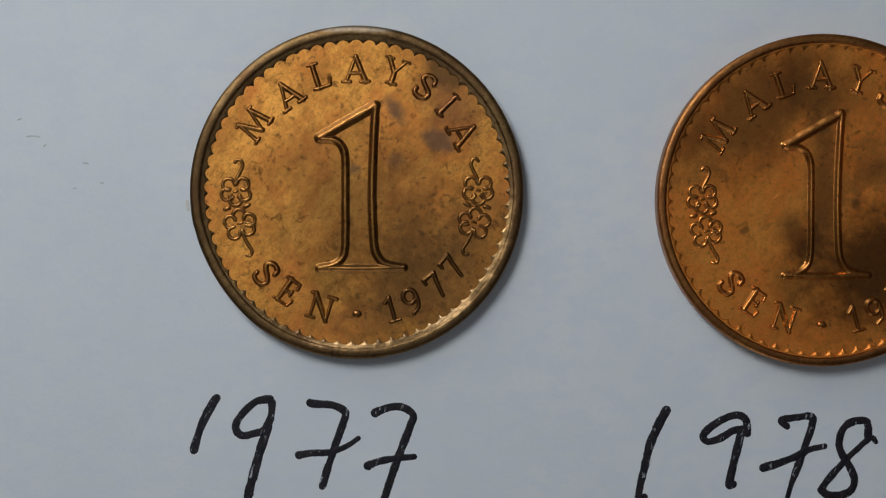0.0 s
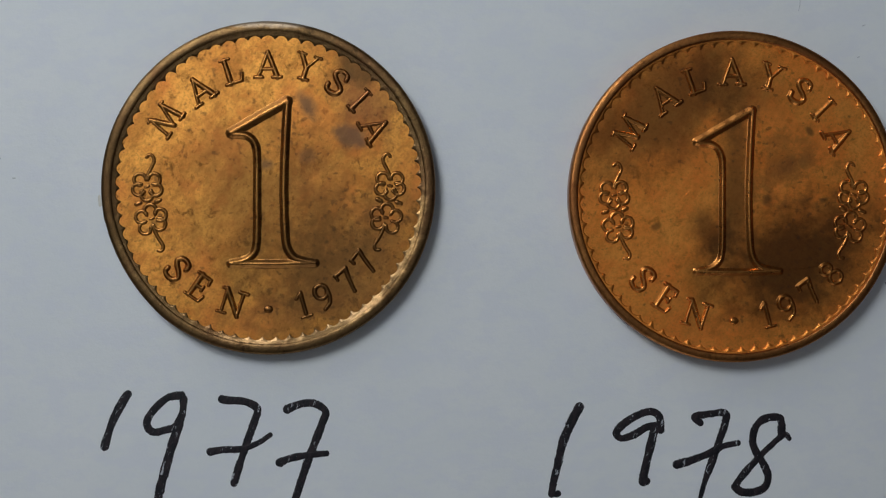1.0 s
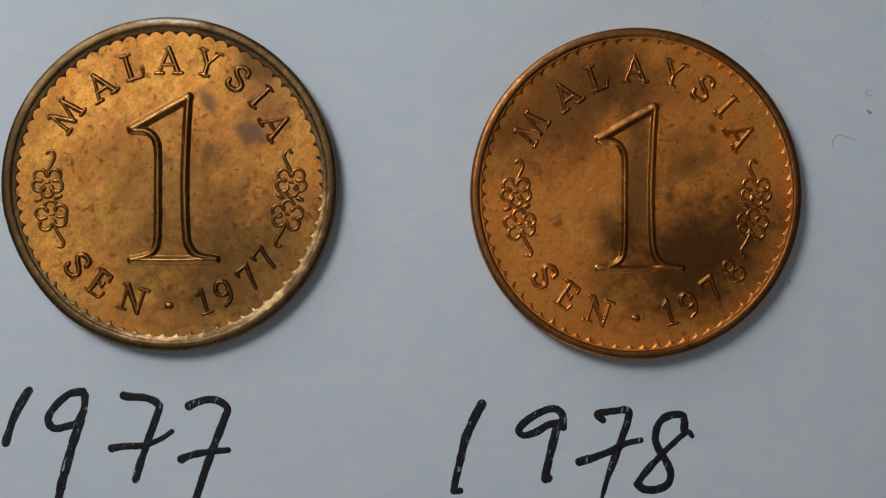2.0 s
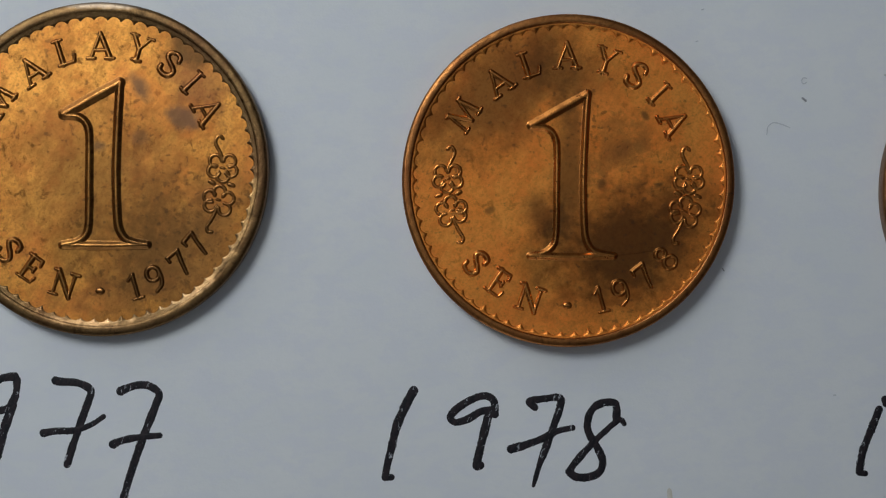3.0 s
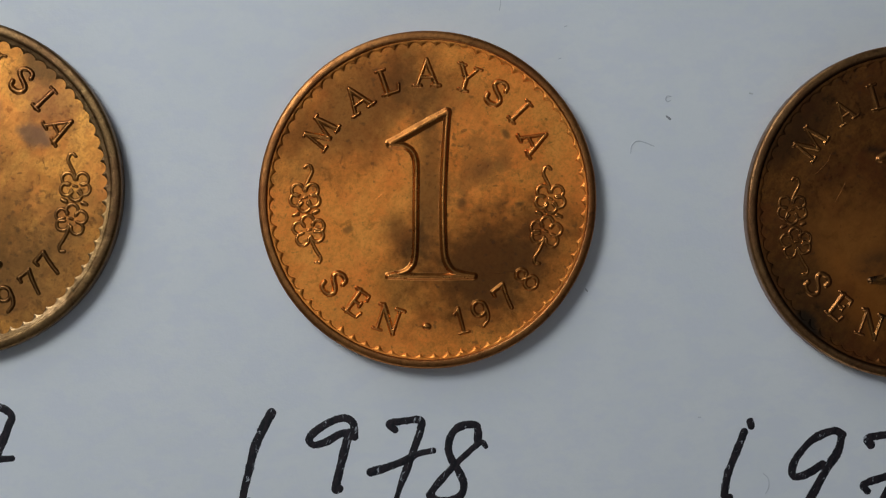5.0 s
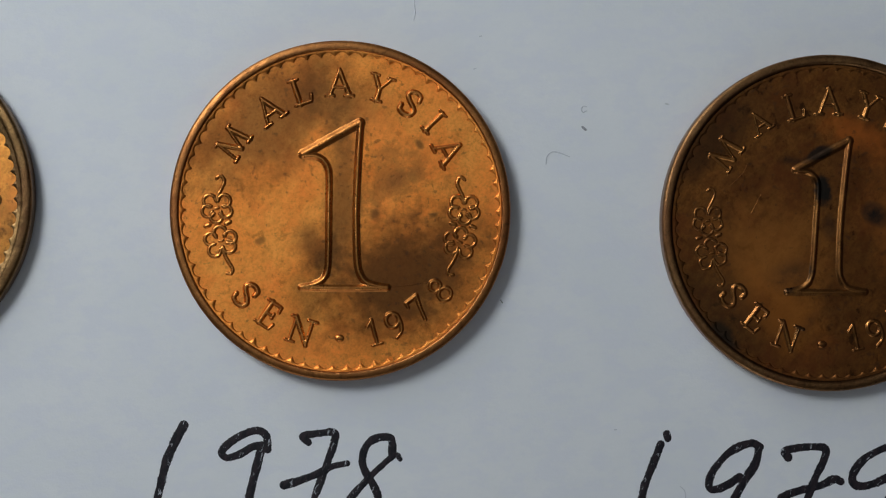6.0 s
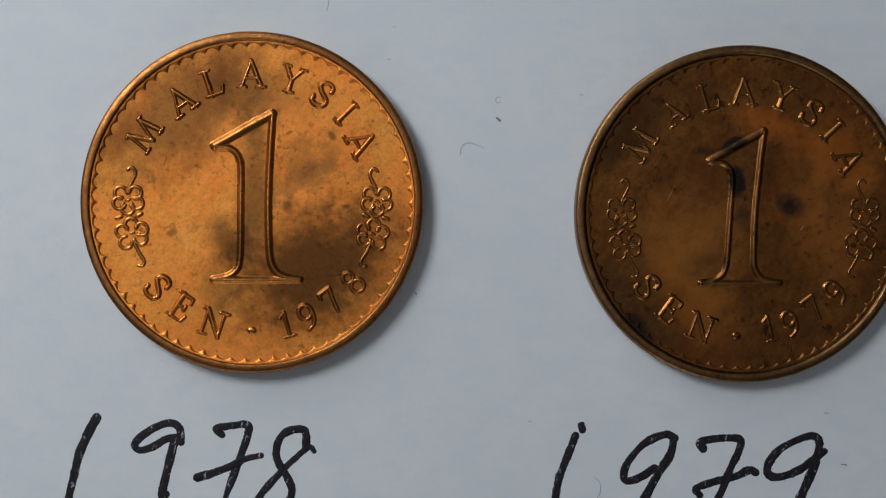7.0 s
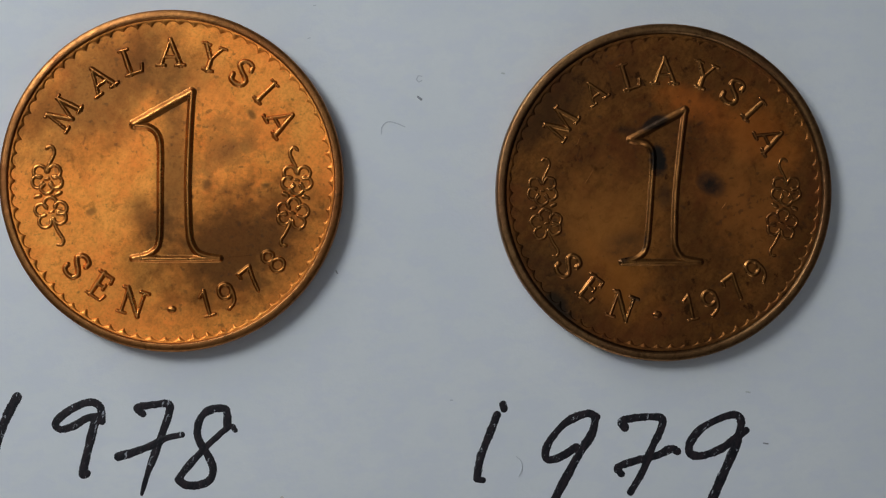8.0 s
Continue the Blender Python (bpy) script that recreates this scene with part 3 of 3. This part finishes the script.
build_year("1977 handwritten in black marker on the paper", (0.00, 0.00), [
    [(0.52, [(-7.61, -11.22), (-7.82, -11.51), (-8.39, -12.61), (-8.71, -13.55), (-8.85, -14.05)])],
    [(0.46, [(-4.73, -11.27), (-5.51, -11.43), (-6.28, -12.14), (-6.60, -12.81), (-6.26, -13.25), (-5.61, -13.15), (-5.02, -12.92), (-4.68, -12.21), (-4.63, -11.47)]),
     (0.52, [(-4.84, -12.80), (-5.20, -13.85), (-5.58, -15.18), (-5.87, -16.29), (-6.04, -17.21)])],
    [(0.48, [(-2.57, -11.49), (-2.22, -11.55), (-1.32, -11.62), (-0.68, -11.98), (-0.78, -12.55), (-1.23, -13.84), (-1.70, -15.29), (-1.91, -16.01)]),
     ((0.48, 0.30), [(-3.20, -14.32), (-2.49, -14.21), (-1.51, -14.16), (-0.63, -13.85), (0.03, -13.41)])],
    [(0.48, [(0.93, -12.04), (1.63, -11.75), (2.36, -11.71), (2.99, -12.13), (2.80, -12.84), (2.23, -14.34), (1.76, -15.70), (1.37, -16.95), (1.14, -17.79)]),
     ((0.5, 0.34), [(0.54, -14.91), (1.11, -14.67), (2.13, -14.49), (3.06, -14.41)])],
])
build_year("1978 handwritten in black marker on the paper", (24.89, -0.37), [
    [((0.58, 0.42), [(-8.18, -11.51), (-8.56, -12.26), (-9.05, -13.39), (-9.34, -14.63), (-9.57, -15.60), (-9.68, -16.25)]), (0.36, [(-9.68, -16.26), (-9.32, -16.21)])],
    [(0.46, [(-3.75, -12.79), (-3.84, -12.07), (-4.30, -11.77), (-5.09, -12.01), (-5.88, -12.53), (-6.17, -12.97), (-5.87, -13.22), (-5.21, -13.03), (-4.56, -12.64), (-4.01, -12.54)]),
     (0.50, [(-4.06, -12.58), (-4.35, -13.78), (-4.61, -14.90), (-4.73, -15.57), (-4.53, -15.53)])],
    [(0.46, [(-1.61, -12.39), (-1.91, -12.05), (-1.15, -11.91), (-0.30, -11.86), (-0.24, -12.34), (-0.57, -13.36), (-0.97, -14.49)]), ((0.5, 0.2), [(-0.97, -14.49), (-1.37, -15.61), (-1.65, -16.63)]),
     ((0.52, 0.34), [(-2.90, -14.65), (-2.20, -14.45), (-1.16, -14.05), (-0.38, -13.66), (0.45, -13.47)])],
    [((0.3, 0.5), [(3.24, -13.23), (2.97, -13.02), (2.19, -13.66), (1.41, -14.43), (0.63, -15.32), (0.30, -15.80)]),
     (0.46, [(0.28, -15.84), (0.61, -16.11), (1.25, -16.15), (1.89, -15.89), (2.09, -15.28), (1.80, -14.54), (1.42, -13.94), (1.24, -13.31), (1.44, -12.55), (1.97, -12.14), (2.67, -12.08), (2.81, -12.39), (2.82, -13.00)])],
])
build_year("1979 handwritten in black marker on the paper", (50.64, -0.72), [
    [(0.44, [(-8.35, -11.46), (-8.29, -11.69)]), ((0.50, 0.44), [(-8.66, -11.99), (-9.16, -13.32), (-9.53, -14.31), (-9.71, -15.41)]), (0.36, [(-9.71, -15.46), (-9.37, -15.49)])],
    [(0.46, [(-3.35, -12.10), (-3.86, -11.92), (-4.90, -12.35), (-5.74, -13.24), (-6.08, -14.05), (-5.85, -14.40), (-5.14, -14.18), (-4.41, -13.70)]),
     (0.50, [(-3.40, -12.12), (-3.58, -12.98), (-4.21, -13.99), (-4.75, -14.99), (-5.38, -16.18), (-5.81, -17.16)])],
    [(0.46, [(-1.82, -12.67), (-2.01, -12.32), (-1.05, -12.12), (0.10, -12.14), (0.12, -12.72), (-0.31, -13.63), (-0.85, -15.01), (-1.48, -16.11)]),
     (0.46, [(-1.97, -15.15), (-2.18, -14.79), (-1.32, -14.46), (-0.13, -14.16), (0.66, -13.81), (1.03, -13.94)])],
    [(0.48, [(4.22, -13.26), (4.43, -12.32), (4.05, -11.95), (3.19, -12.20), (2.24, -12.74), (1.67, -13.52), (1.74, -14.06), (2.36, -14.15), (3.31, -13.80), (4.07, -13.27), (4.70, -12.78)]),
     (0.54, [(4.25, -13.35), (3.93, -14.14), (3.41, -15.32), (3.08, -16.09), (2.73, -16.86)])],
])


# ---- specks, lint and stains on the paper ----
def build_fleck(name, label, category, points, width, material, height=0.02):
    bm = bmesh.new()
    ridge(bm, glide(points, 6), width, height, 0.004, 0.3, points[0][0], across=6, power=0.4)
    return tagged(mesh_object(name, bm, material), label, category, "specks on the paper")


LINT = plain_material("grey_lint", (0.26, 0.26, 0.27), (0.36, 0.36, 0.38), 900.0, 0.8)
PALE_LINT = plain_material("pale_lint", (0.50, 0.51, 0.54), (0.60, 0.61, 0.64), 900.0, 0.8)
TAN = plain_material("tan_stain", (0.60, 0.56, 0.48), (0.68, 0.65, 0.60), 1500.0, 0.8)
build_fleck("lint_fibre", "thin curled grey lint fibre on white paper", "lint", [(35.71, 2.27), (35.76, 2.67), (36.06, 2.92), (36.51, 2.84), (36.96, 2.66)], 0.07, PALE_LINT)
build_fleck("lint_fibre", "tiny grey lint curl on white paper", "lint", [(37.83, 5.34), (37.66, 5.36), (37.56, 5.20), (37.66, 5.05), (37.83, 5.12)], 0.07, PALE_LINT)
build_fleck("speck", "small dark grey speck on white paper", "speck", [(37.64, 4.25), (37.79, 4.13)], 0.15, LINT)
build_fleck("lint_fibre", "short upright grey fibre on white paper", "lint", [(28.60, 9.80), (28.67, 10.19), (28.62, 10.76), (28.73, 11.44)], 0.06, PALE_LINT)
build_fleck("lint_fibre", "faint bent grey fibre on white paper", "lint", [(43.04, -14.81), (43.28, -15.05), (43.33, -15.48), (43.17, -15.87)], 0.06, PALE_LINT)
build_fleck("speck", "small dark speck on white paper", "speck", [(56.29, -14.04), (56.52, -14.07)], 0.10, LINT)
build_fleck("speck", "small grey speck on white paper", "speck", [(31.82, 7.26), (31.92, 7.30)], 0.07, PALE_LINT)
build_fleck("speck", "small grey speck on white paper", "speck", [(32.11, 8.99), (32.21, 9.02)], 0.08, PALE_LINT)
build_fleck("speck", "small dark speck on white paper", "speck", [(33.38, -5.00), (33.46, -5.12)], 0.10, LINT)
build_fleck("speck", "tiny grey speck on white paper", "speck", [(39.50, -11.81), (39.60, -11.81)], 0.08, PALE_LINT)
build_fleck("stain", "faint tan stain soaked into white paper", "stain", [(30.62, -17.12), (30.65, -17.45)], 0.35, TAN, 0.003)
build_fleck("stain", "faint tan stain soaked into white paper", "stain", [(-9.17, -0.49), (-9.13, -0.89)], 0.22, TAN, 0.003)
DIM = plain_material("dim_grey_fleck", (0.50, 0.51, 0.50), (0.60, 0.61, 0.60), 1500.0, 0.8)
build_fleck("lint_fibre", "short straight grey fibre on white paper", "lint", [(-17.75, 3.00), (-17.43, 3.04), (-17.10, 2.99)], 0.10, DIM)
build_fleck("speck", "faint grey speck on white paper", "speck", [(-18.23, 3.90), (-18.07, 3.96)], 0.12, DIM)
build_fleck("speck", "faint grey speck on white paper", "speck", [(-14.71, 1.62), (-14.49, 1.57)], 0.15, DIM)
build_fleck("speck", "faint grey speck on white paper", "speck", [(-16.84, 2.50), (-16.76, 2.56)], 0.14, DIM)
build_fleck("speck", "faint grey speck on white paper", "speck", [(-13.78, 0.53), (-13.69, 0.53)], 0.10, DIM)
build_fleck("speck", "faint grey speck on white paper", "speck", [(-15.27, 0.21), (-15.15, 0.24)], 0.10, DIM)
build_fleck("speck", "faint grey speck on white paper", "speck", [(42.08, 5.56), (42.20, 5.53)], 0.09, DIM)
build_fleck("speck", "faint grey speck on white paper", "speck", [(55.33, -11.29), (55.51, -11.32)], 0.10, DIM)
